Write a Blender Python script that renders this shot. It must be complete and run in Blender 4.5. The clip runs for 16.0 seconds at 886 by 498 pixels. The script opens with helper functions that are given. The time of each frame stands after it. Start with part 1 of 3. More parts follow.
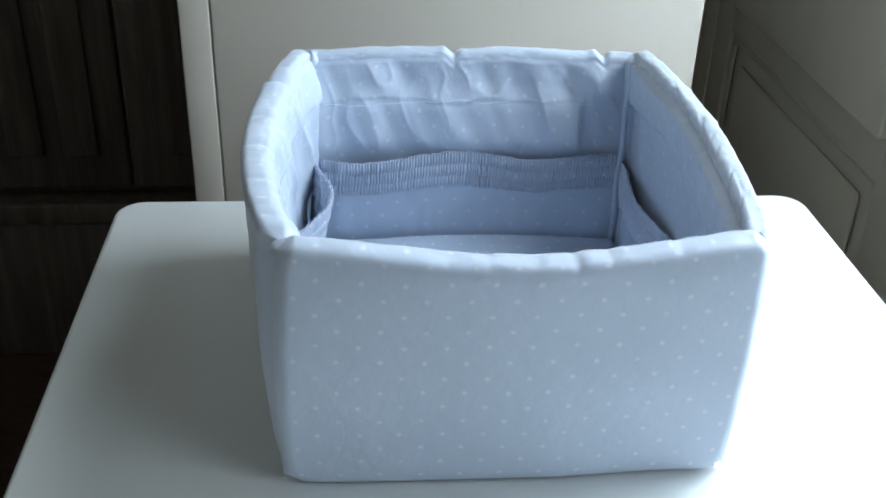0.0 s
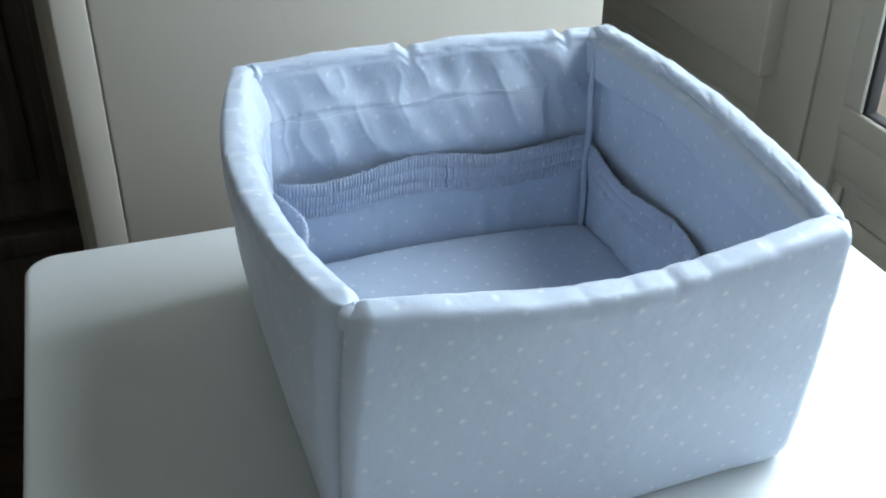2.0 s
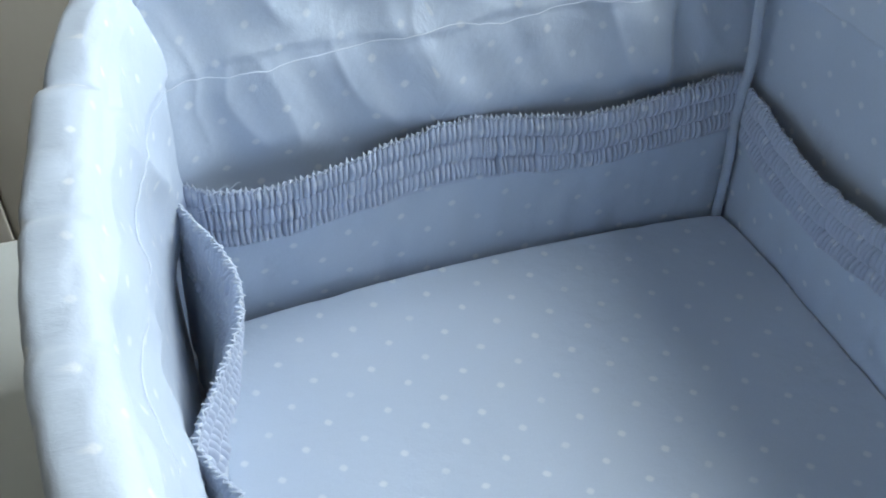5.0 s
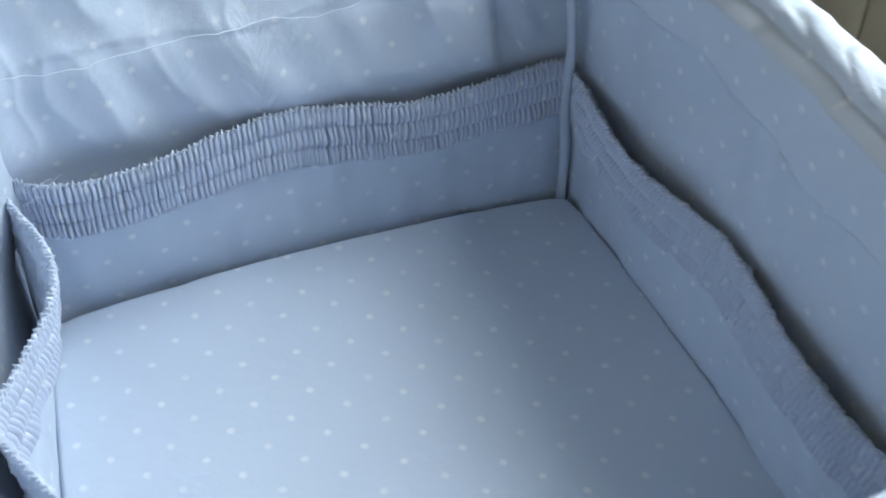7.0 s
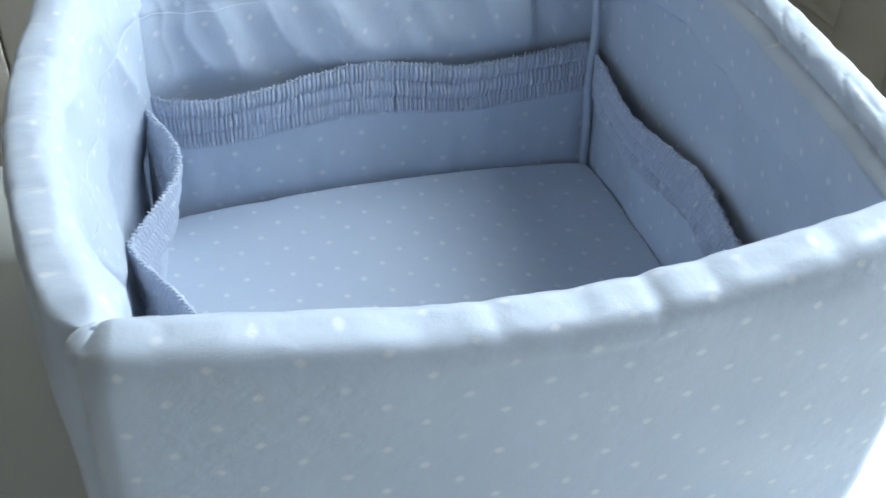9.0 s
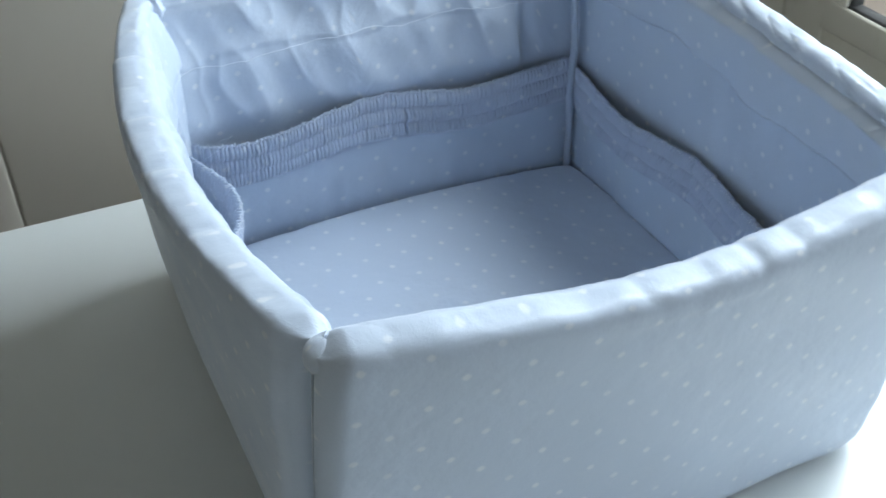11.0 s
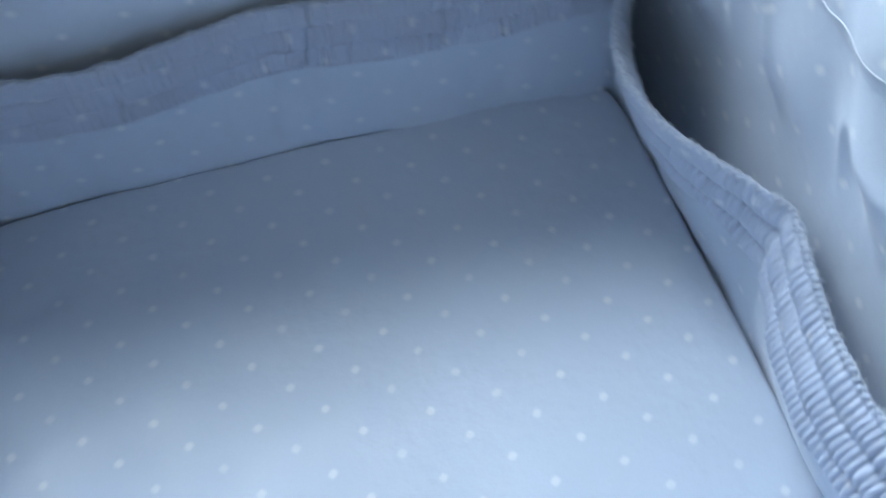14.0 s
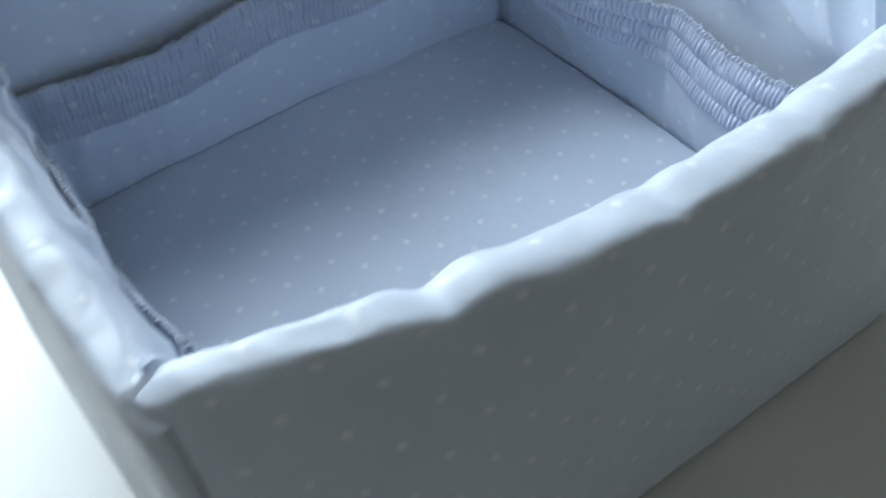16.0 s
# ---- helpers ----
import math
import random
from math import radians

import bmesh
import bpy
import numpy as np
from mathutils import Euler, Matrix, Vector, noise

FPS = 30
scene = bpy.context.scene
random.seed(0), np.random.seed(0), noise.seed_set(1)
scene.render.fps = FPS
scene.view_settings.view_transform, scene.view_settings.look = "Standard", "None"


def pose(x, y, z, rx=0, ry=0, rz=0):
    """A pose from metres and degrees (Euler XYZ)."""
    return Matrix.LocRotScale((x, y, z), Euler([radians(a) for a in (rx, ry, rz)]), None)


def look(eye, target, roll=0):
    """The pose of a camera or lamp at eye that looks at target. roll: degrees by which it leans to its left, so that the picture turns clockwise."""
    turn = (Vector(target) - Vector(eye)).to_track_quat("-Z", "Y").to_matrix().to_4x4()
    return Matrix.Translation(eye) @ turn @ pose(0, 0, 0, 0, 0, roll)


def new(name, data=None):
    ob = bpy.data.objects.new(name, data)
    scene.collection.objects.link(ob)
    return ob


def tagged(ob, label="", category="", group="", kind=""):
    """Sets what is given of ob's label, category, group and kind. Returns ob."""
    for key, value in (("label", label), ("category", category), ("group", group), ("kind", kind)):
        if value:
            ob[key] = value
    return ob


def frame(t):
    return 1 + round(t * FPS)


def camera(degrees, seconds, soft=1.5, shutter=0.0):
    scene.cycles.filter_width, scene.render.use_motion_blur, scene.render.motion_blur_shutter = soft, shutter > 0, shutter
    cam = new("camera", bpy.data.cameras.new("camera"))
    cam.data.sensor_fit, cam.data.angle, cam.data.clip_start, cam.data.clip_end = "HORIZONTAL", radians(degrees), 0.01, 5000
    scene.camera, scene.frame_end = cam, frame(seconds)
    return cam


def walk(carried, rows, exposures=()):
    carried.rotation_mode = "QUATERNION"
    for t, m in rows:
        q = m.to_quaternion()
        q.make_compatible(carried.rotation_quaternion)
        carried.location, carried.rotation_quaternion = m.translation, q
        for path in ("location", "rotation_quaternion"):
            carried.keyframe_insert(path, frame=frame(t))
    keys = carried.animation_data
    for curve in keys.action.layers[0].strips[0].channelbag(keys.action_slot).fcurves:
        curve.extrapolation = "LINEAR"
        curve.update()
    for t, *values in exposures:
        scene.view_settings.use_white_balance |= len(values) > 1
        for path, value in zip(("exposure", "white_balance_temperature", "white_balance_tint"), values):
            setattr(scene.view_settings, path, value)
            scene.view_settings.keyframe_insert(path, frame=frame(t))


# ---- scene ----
cam = camera(45.8, 16.0, 1.7, 0.6)
SUN, SKY, LAMP_B, LAMP_C, EXPOSURE = 1.05, 0.09, 20.0, 6.0, 0.25
TINTS = ((0.0, 6250), (2.0, 6320), (3.2, 6530), (5.5, 6800), (7.5, 6770), (8.5, 6520), (11.0, 6480), (12.5, 6520), (13.0, 6480), (14.0, 6290), (15.0, 6260), (16.0, 6550))
EXPOSURES = [(t, EXPOSURE + e, float(np.interp(t, *zip(*TINTS))), 10.0) for t, e in ((0.0, -0.14), (2.0, -0.11), (3.2, -0.13), (5.5, -0.12), (6.3, 0.04), (7.5, 0.10), (8.5, -0.06), (11.0, -0.10), (11.6, -0.20), (12.5, -0.10), (13.0, -0.03), (14.0, 0.04), (15.0, 0.0), (16.0, -0.12))]
PATH = [
    (0, (-0.1145, -0.5896, 1.3064), (-0.0456, 0.0994, 0.9059), 2.03),
    (0.5, (-0.1259, -0.5986, 1.3234), (-0.0535, 0.0936, 0.9288), 2.15),
    (1, (-0.1396, -0.5849, 1.3296), (-0.0630, 0.1079, 0.9371), 1.85),
    (1.5, (-0.2035, -0.5242, 1.3146), (-0.0400, 0.1436, 0.9056), 0.93),
    (1.8, (-0.2420, -0.4870, 1.3090), (-0.0374, 0.1694, 0.8956), 0.55),
    (2, (-0.2626, -0.4613, 1.3062), (-0.0465, 0.1804, 0.8800), 0.39),
    (2.5, (-0.2632, -0.3712, 1.2886), (-0.0359, 0.2496, 0.8381), 0.78),
    (3, (-0.2045, -0.2689, 1.2569), (0.0098, 0.3356, 0.7788), -1.19),
    (5.5, (-0.1296, -0.0481, 1.1699), (0.0512, 0.5084, 0.6244), -0.27),
    (6, (-0.0982, -0.0571, 1.1675), (0.0947, 0.4904, 0.6170), -0.53),
    (6.5, (-0.0838, -0.0713, 1.1743), (0.1069, 0.4799, 0.6267), -1.31),
    (7, (-0.0741, -0.1063, 1.1819), (0.1127, 0.4582, 0.6468), -1.97),
    (7.5, (-0.0641, -0.1589, 1.1876), (0.1109, 0.4237, 0.6680), -2.07),
    (8, (-0.0788, -0.2026, 1.1932), (0.0806, 0.3970, 0.6881), -1.15),
    (8.5, (-0.0920, -0.2460, 1.1930), (0.0609, 0.3659, 0.7008), -0.10),
    (11, (-0.2355, -0.2939, 1.2382), (0.0178, 0.2957, 0.7606), -1.35),
    (11.5, (-0.2703, -0.1850, 1.2158), (0.0519, 0.3509, 0.7167), -1.87),
    (12, (-0.3150, -0.0810, 1.2200), (0.0932, 0.3628, 0.6942), -4.50),
    (12.5, (-0.3553, 0.0777, 1.1868), (0.1711, 0.3524, 0.6507), -1.08),
    (13, (-0.3528, 0.1277, 1.1956), (0.2161, 0.2731, 0.6522), -0.99),
    (13.5, (-0.2620, 0.1765, 1.1616), (0.2779, 0.1959, 0.5715), -3.83),
    (14, (-0.2061, 0.1835, 1.1442), (0.2797, 0.1048, 0.5135), -6.28),
    (14.5, (-0.1945, 0.1755, 1.1259), (0.2507, 0.0400, 0.4752), -13.40),
    (15, (-0.2245, 0.2481, 1.1413), (0.2228, 0.0215, 0.5179), -11.80),
    (15.5, (-0.2919, 0.3301, 1.1660), (0.1696, 0.0598, 0.5710), -8.92),
    (16, (-0.3458, 0.3957, 1.1798), (0.1353, 0.1082, 0.6090), -5.90),
]
walk(cam, [(t, look(eye, target, roll)) for t, eye, target, roll in PATH], EXPOSURES)

# ---- world and light ----
world = bpy.data.worlds.new("sky")
scene.world = world
world.use_nodes = True
wn = world.node_tree
wn.nodes.clear()
sky = wn.nodes.new("ShaderNodeTexSky")
sky.sky_type, sky.sun_disc = "NISHITA", False
sky.sun_elevation, sky.sun_rotation = radians(54), radians(61)
sky.air_density, sky.dust_density = 1.0, 3.0
bg = wn.nodes.new("ShaderNodeBackground")
bg.inputs["Strength"].default_value = SKY
wout = wn.nodes.new("ShaderNodeOutputWorld")
wn.links.new(sky.outputs[0], bg.inputs[0])
wn.links.new(bg.outputs[0], wout.inputs[0])

sun_data = bpy.data.lights.new("sun", "SUN")
sun_data.energy, sun_data.angle, sun_data.color = SUN, radians(18), (0.87, 0.97, 1.0)
sun = new("sun", sun_data)
sun.matrix_world = look((2.62, 1.60, 4.80), (0.0, 0.15, 0.75))


def window_lamp(name, y0, y1, z0, z1, watts):
    data = bpy.data.lights.new(name, "AREA")
    data.shape, data.size, data.size_y = "RECTANGLE", y1 - y0, z1 - z0
    data.energy, data.color = watts, (0.80, 0.93, 1.0)
    ob = new(name, data)
    ob.matrix_world = look((0.815, (y0 + y1) / 2, (z0 + z1) / 2), (-1.0, (y0 + y1) / 2, (z0 + z1) / 2 - 0.25))
    return ob


window_lamp("daylight_near", -0.03, 0.66, 0.72, 2.50, LAMP_B)
window_lamp("daylight_far", -0.95, -0.32, 0.72, 2.50, LAMP_C)


# ---- materials ----
class Mat:
    """A small wrapper to write node materials in few lines."""

    def __init__(self, name, color, rough=0.5, metal=0.0):
        self.m = bpy.data.materials.new(name)
        self.m.use_nodes = True
        self.t = self.m.node_tree
        self.b = self.t.nodes["Principled BSDF"]
        self.b.inputs["Base Color"].default_value = (*color, 1)
        self.b.inputs["Roughness"].default_value = rough
        self.b.inputs["Metallic"].default_value = metal

    def node(self, kind, **kw):
        n = self.t.nodes.new(kind)
        for k, v in kw.items():
            n.inputs[k].default_value = v
        return n

    def link(self, a, b):
        self.t.links.new(a, b)

    def math(self, op, a, b=None, c=None):
        n = self.t.nodes.new("ShaderNodeMath")
        n.operation = op
        for i, v in enumerate((a, b, c)):
            if v is None:
                continue
            if isinstance(v, (int, float)):
                n.inputs[i].default_value = v
            else:
                self.link(v, n.inputs[i])
        return n.outputs[0]

    def noise(self, coord, scale, detail=3.0, rough=0.55):
        n = self.node("ShaderNodeTexNoise", Scale=scale, Detail=detail, Roughness=rough)
        self.link(coord, n.inputs["Vector"])
        return n.outputs["Fac"]

    def ramp(self, fac, a, b, lo=0.0, hi=1.0):
        n = self.t.nodes.new("ShaderNodeMapRange")
        n.interpolation_type = "SMOOTHSTEP"
        for k, v in zip(("From Min", "From Max", "To Min", "To Max"), (a, b, lo, hi)):
            n.inputs[k].default_value = v
        self.link(fac, n.inputs["Value"])
        return n.outputs[0]

    def mix(self, fac, a, b):
        n = self.t.nodes.new("ShaderNodeMix")
        n.data_type = "RGBA"
        for v, k in ((fac, 0), (a, 6), (b, 7)):
            if isinstance(v, tuple):
                n.inputs[k].default_value = (*v, 1)
            elif isinstance(v, (int, float)):
                n.inputs[k].default_value = v
            else:
                self.link(v, n.inputs[k])
        return n.outputs[2]

    def bump(self, height, strength, distance, under=None):
        n = self.node("ShaderNodeBump", Strength=strength, Distance=distance)
        self.link(height, n.inputs["Height"])
        if under is not None:
            self.link(under, n.inputs["Normal"])
        return n.outputs[0]


def fabric_material(name, base, dots=True, stretch=1.0):
    """Light blue polished cotton with small printed white dots; UVs are metres of cloth."""
    k = Mat(name, base, 0.5)
    uv = k.node("ShaderNodeUVMap").outputs[0]
    ob = k.node("ShaderNodeTexCoord").outputs["Object"]
    tone = k.noise(ob, 9.0, 3.0)
    light = tuple(min(1.0, v * 1.06) for v in base)
    dark = tuple(v * 0.93 for v in base)
    col = k.mix(tone, dark, light)
    thread = k.noise(uv, 900.0, 2.0)
    col = k.mix(k.ramp(thread, 0.3, 0.7, 0.0, 0.10), col, tuple(min(1.0, v * 1.25) for v in base))
    if dots:
        wob = k.node("ShaderNodeTexNoise", Scale=26.0, Detail=1.0)
        k.link(uv, wob.inputs["Vector"])
        sep = k.node("ShaderNodeSeparateXYZ")
        k.link(uv, sep.inputs[0])
        sepw = k.node("ShaderNodeSeparateColor")
        k.link(wob.outputs["Color"], sepw.inputs[0])
        pitch = 0.0287
        x = k.math("ADD", k.math("DIVIDE", sep.outputs[0], pitch / stretch), k.math("MULTIPLY", sepw.outputs[0], 0.16))
        y = k.math("ADD", k.math("DIVIDE", sep.outputs[1], pitch), k.math("MULTIPLY", sepw.outputs[1], 0.16))

        def dist(dx):
            a = k.math("SUBTRACT", k.math("FRACT", k.math("ADD", x, dx)), 0.5)
            b = k.math("SUBTRACT", k.math("FRACT", k.math("ADD", y, dx)), 0.5)
            # a softly square star
            r = k.math("SQRT", k.math("ADD", k.math("MULTIPLY", a, a), k.math("MULTIPLY", b, b)))
            s = k.math("ADD", k.math("ABSOLUTE", a), k.math("ABSOLUTE", b))
            return k.math("ADD", k.math("MULTIPLY", r, 0.75), k.math("MULTIPLY", s, 0.22))

        d = k.math("MINIMUM", dist(0.0), dist(0.5))
        mask = k.ramp(d, 0.036, 0.095, 0.54, 0.0)
        fade = k.ramp(k.noise(uv, 55.0, 2.0), 0.25, 0.6, 0.55, 1.0)
        col = k.mix(k.math("MULTIPLY", mask, fade), col, (0.86, 0.88, 0.92))
    k.link(col, k.b.inputs["Base Color"])
    k.link(k.ramp(k.noise(uv, 30.0, 2.0), 0.3, 0.7, 0.36, 0.50), k.b.inputs["Roughness"])
    k.b.inputs["Sheen Weight"].default_value = 0.25
    k.b.inputs["Sheen Roughness"].default_value = 0.4
    k.b.inputs["Specular IOR Level"].default_value = 0.45
    n1 = k.bump(k.noise(uv, 38.0, 4.0), 0.35, 0.004)
    n2 = k.bump(k.noise(uv, 1400.0, 2.0), 0.18, 0.0006, n1)
    k.link(n2, k.b.inputs["Normal"])
    return k.m


def paint_material(name, base, rough=0.4, vary=0.05, brush=(1, 1, 1), specks=0.25):
    k = Mat(name, base, rough)
    ob = k.node("ShaderNodeTexCoord").outputs["Object"]
    mp = k.node("ShaderNodeMapping")
    mp.inputs["Scale"].default_value = brush
    k.link(ob, mp.inputs["Vector"])
    big = k.noise(mp.outputs[0], 3.0, 4.0)
    col = k.mix(big, tuple(v * (1 - vary) for v in base), tuple(min(1.0, v * (1 + vary)) for v in base))
    fine = k.noise(mp.outputs[0], 60.0, 4.0)
    col = k.mix(k.ramp(fine, 0.58, 0.8, 0.0, specks), col, tuple(v * 0.82 for v in base))
    k.link(col, k.b.inputs["Base Color"])
    k.link(k.ramp(k.noise(mp.outputs[0], 14.0, 4.0), 0.3, 0.7, rough * (1 - specks), rough * (1 + specks)), k.b.inputs["Roughness"])
    k.link(k.bump(k.noise(mp.outputs[0], 160.0, 3.0), 0.12, 0.0008), k.b.inputs["Normal"])
    return k.m


def wood_material(name, base, rough=0.45, along=(9, 9, 0.6)):
    k = Mat(name, base, rough)
    ob = k.node("ShaderNodeTexCoord").outputs["Object"]
    mp = k.node("ShaderNodeMapping")
    mp.inputs["Scale"].default_value = along
    k.link(ob, mp.inputs["Vector"])
    grain = k.noise(mp.outputs[0], 6.0, 6.0, 0.65)
    col = k.mix(k.ramp(grain, 0.3, 0.7), tuple(v * 0.55 for v in base), tuple(v * 1.35 for v in base))
    k.link(col, k.b.inputs["Base Color"])
    k.link(k.bump(grain, 0.3, 0.001), k.b.inputs["Normal"])
    return k.m


BLUE = (0.532, 0.612, 0.742)
M_FABRIC = fabric_material("dotted_blue_cotton", BLUE)
# the same cotton toned darker: shade of the shirring put into its colour
M_GATHER = fabric_material("shaded_gather_cotton", (0.505, 0.57, 0.71), True, 1.0)
M_STITCH = Mat("pale_thread", (0.68, 0.74, 0.84), 0.6).m
M_TABLE = paint_material("white_laminate", (0.69, 0.72, 0.725), 0.34, 0.012, (1, 1, 1), 0.05)
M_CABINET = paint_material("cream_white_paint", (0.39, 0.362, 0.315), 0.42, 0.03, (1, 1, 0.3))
M_DOOR = paint_material("ivory_door_paint", (0.60, 0.57, 0.50), 0.42, 0.05, (1, 1, 0.3))
M_DARK = wood_material("dark_stained_wood", (0.062, 0.050, 0.040), 0.5)
M_PARQUET = wood_material("dark_floor_wood", (0.040, 0.022, 0.014), 0.5, (2, 12, 9))
M_WALL = paint_material("grey_beige_plaster", (0.69, 0.64, 0.56), 0.8, 0.05)
M_CEIL = paint_material("grey_plaster", (0.34, 0.31, 0.26), 0.85, 0.03)
M_METAL = Mat("satin_nickel", (0.82, 0.79, 0.72), 0.42, 0.35).m
M_GASKET = Mat("black_rubber", (0.02, 0.02, 0.02), 0.6).m
M_GROUND = paint_material("pale_paving", (0.50, 0.43, 0.33), 0.8, 0.15)
glass = Mat("window_glass", (1, 1, 1), 0.02)
glass.b.inputs["Transmission Weight"].default_value = 1.0
glass.b.inputs["IOR"].default_value = 1.45
M_GLASS = glass.m


# ---- mesh helpers ----
def part(name, bm, material, parent=None, label=""):
    me = bpy.data.meshes.new(name)
    bm.to_mesh(me)
    bm.free()
    me.materials.append(material)
    ob = new(name, me)
    if parent is not None:
        ob.parent = parent
    if label:
        ob["label"] = label
    return ob


def box(x0, y0, z0, x1, y1, z1, bevel=0.0, segments=2):
    bm = bmesh.new()
    bmesh.ops.create_cube(bm, size=1.0)
    for v in bm.verts:
        v.co = Vector((x0 + (v.co.x + 0.5) * (x1 - x0), y0 + (v.co.y + 0.5) * (y1 - y0), z0 + (v.co.z + 0.5) * (z1 - z0)))
    if bevel > 0:
        bmesh.ops.bevel(bm, geom=bm.edges[:], offset=bevel, segments=segments, profile=0.5, affect="EDGES")
        for f in bm.faces:
            f.smooth = True
    return bm


def holder(name, x, y, z, label, category, kind="", group="", rz=0.0):
    ob = new(name)
    ob.matrix_world = pose(x, y, z, 0, 0, rz)
    return tagged(ob, label, category, group, kind)


def structure(name, bm, material, label, category):
    return tagged(part(name, bm, material), label, category, "", "structure")


def ease(a, b, x):
    s = np.clip((x - a) / (b - a), 0.0, 1.0)
    return s * s * (3 - 2 * s)


def soft(x, y, seed):
    """Smooth value noise from -1 to 1 on arrays; one cell is one unit."""
    rng = np.random.RandomState(seed)
    grid = rng.uniform(-1, 1, (64, 64))
    xi, yi = np.floor(x).astype(int), np.floor(y).astype(int)
    fx, fy = x - xi, y - yi
    fx, fy = fx * fx * (3 - 2 * fx), fy * fy * (3 - 2 * fy)
    g = lambda i, j: grid[i % 64, j % 64]
    return (g(xi, yi) * (1 - fx) + g(xi + 1, yi) * fx) * (1 - fy) + (g(xi, yi + 1) * (1 - fx) + g(xi + 1, yi + 1) * fx) * fy


def sheet(name, pts, uvs, material, parent, closed=False, label="", caps=False):
    """A smooth grid mesh from arrays of places (rows, columns, 3) and cloth coordinates; closed joins the last row to the first."""
    n, m = pts.shape[:2]
    me = bpy.data.meshes.new(name)
    rows = np.arange(n if closed else n - 1)
    a = (rows[:, None] * m + np.arange(m - 1)[None]).ravel()
    b = (((rows + 1) % n)[:, None] * m + np.arange(m - 1)[None]).ravel()
    faces = np.stack([a, a + 1, b + 1, b], 1)
    me.vertices.add(n * m)
    me.vertices.foreach_set("co", pts.reshape(-1))
    me.loops.add(faces.size)
    me.polygons.add(len(faces))
    me.loops.foreach_set("vertex_index", faces.ravel())
    me.polygons.foreach_set("loop_start", np.arange(0, faces.size, 4))
    me.update(calc_edges=True)
    me.polygons.foreach_set("use_smooth", np.ones(len(faces), bool))
    layer = me.uv_layers.new(name="UVMap")
    flat = uvs.reshape(-1, 2)
    coords = flat[faces.ravel()].copy()
    if closed:
        # the last strip runs on past the seam
        last = slice((n - 1) * (m - 1) * 4, None)
        part_uv = coords[last].reshape(-1, 4, 2)
        part_uv[:, 2:, 1] = part_uv[:, :2, 1].mean(1, keepdims=True) + 0.002
        coords[last] = part_uv.reshape(-1, 2)
    layer.data.foreach_set("uv", coords.ravel())
    me.materials.append(material)
    me.validate()
    ob = new(name, me)
    ob.parent = parent
    if label:
        ob["label"] = label
    return ob


def tube(name, places, radius, material, parent, label=""):
    cu = bpy.data.curves.new(name, "CURVE")
    cu.dimensions, cu.bevel_depth, cu.bevel_resolution = "3D", radius, 1
    sp = cu.splines.new("POLY")
    sp.points.add(len(places) - 1)
    for p, q in zip(sp.points, places):
        p.co = (*q, 1)
    tmp = bpy.data.objects.new(name, cu)
    me = bpy.data.meshes.new_from_object(tmp)
    bpy.data.objects.remove(tmp)
    me.materials.clear()
    me.materials.append(material)
    me.polygons.foreach_set("use_smooth", np.ones(len(me.polygons), bool))
    me.name = name
    ob = new(name, me)
    ob.parent = parent
    if label:
        ob["label"] = label
    return ob


# ---- the room ----
TOP = 0.75  # table top
structure("floor", box(-2.0, -2.2, -0.1, 0.75, 1.95, 0.0), M_PARQUET, "dark brown wooden floor in the shade", "floor")
structure("ceiling", box(-2.0, -2.2, 2.90, 0.95, 1.95, 3.00), M_CEIL, "plain grey plaster ceiling", "ceiling")
structure("wall_west", box(-2.1, -2.2, 0.0, -2.0, 1.95, 2.90), M_WALL, "plain grey beige plaster wall", "wall")
structure("wall_north", box(-2.1, 1.85, 0.0, 0.75, 1.95, 2.90), M_WALL, "plain grey beige plaster wall", "wall")
structure("wall_south", box(-2.1, -2.3, 0.0, 0.95, -2.2, 2.90), M_WALL, "plain grey beige plaster wall", "wall")
structure("ground", box(0.95, -9.0, -0.3, 12.0, 9.0, -0.2), M_GROUND, "pale beige paving outside the glazed door", "ground")

# wall with the doors, x = 0.75 is its inner face
wall_east = holder("wall_east", 0.85, -0.2, 0.0, "beige wall round the glazed doors", "wall", "structure")


def wall_piece(y0, y1, z0, z1):
    ob = part("wall_section", box(0.752, y0, z0, 0.95, y1, z1), M_WALL)
    ob.parent = wall_east
    ob.matrix_parent_inverse = wall_east.matrix_world.inverted()
    return ob


wall_piece(-2.2, -1.11, 0.0, 2.90)
wall_piece(1.77, 1.95, 0.0, 2.90)
wall_piece(-1.11, 1.77, 2.66, 2.90)


def keep_under(ob, parent):
    ob.parent = parent
    ob.matrix_parent_inverse = parent.matrix_world.inverted()
    return ob


def ring(x0, x1, y0, y1, z0, z1, width, bevel):
    """Four mitred-looking rails round an opening in the plane of the east wall, as one mesh."""
    bm = bmesh.new()
    for a in ((y0, y1, z0, z0 + width), (y0, y1, z1 - width, z1), (y0, y0 + width, z0 + width, z1 - width), (y1 - width, y1, z0 + width, z1 - width)):
        piece = box(x0, a[0], a[2], x1, a[1], a[3], bevel, 3)
        me = bpy.data.meshes.new("tmp")
        piece.to_mesh(me)
        piece.free()
        bm.from_mesh(me)
        bpy.data.meshes.remove(me)
    return bm


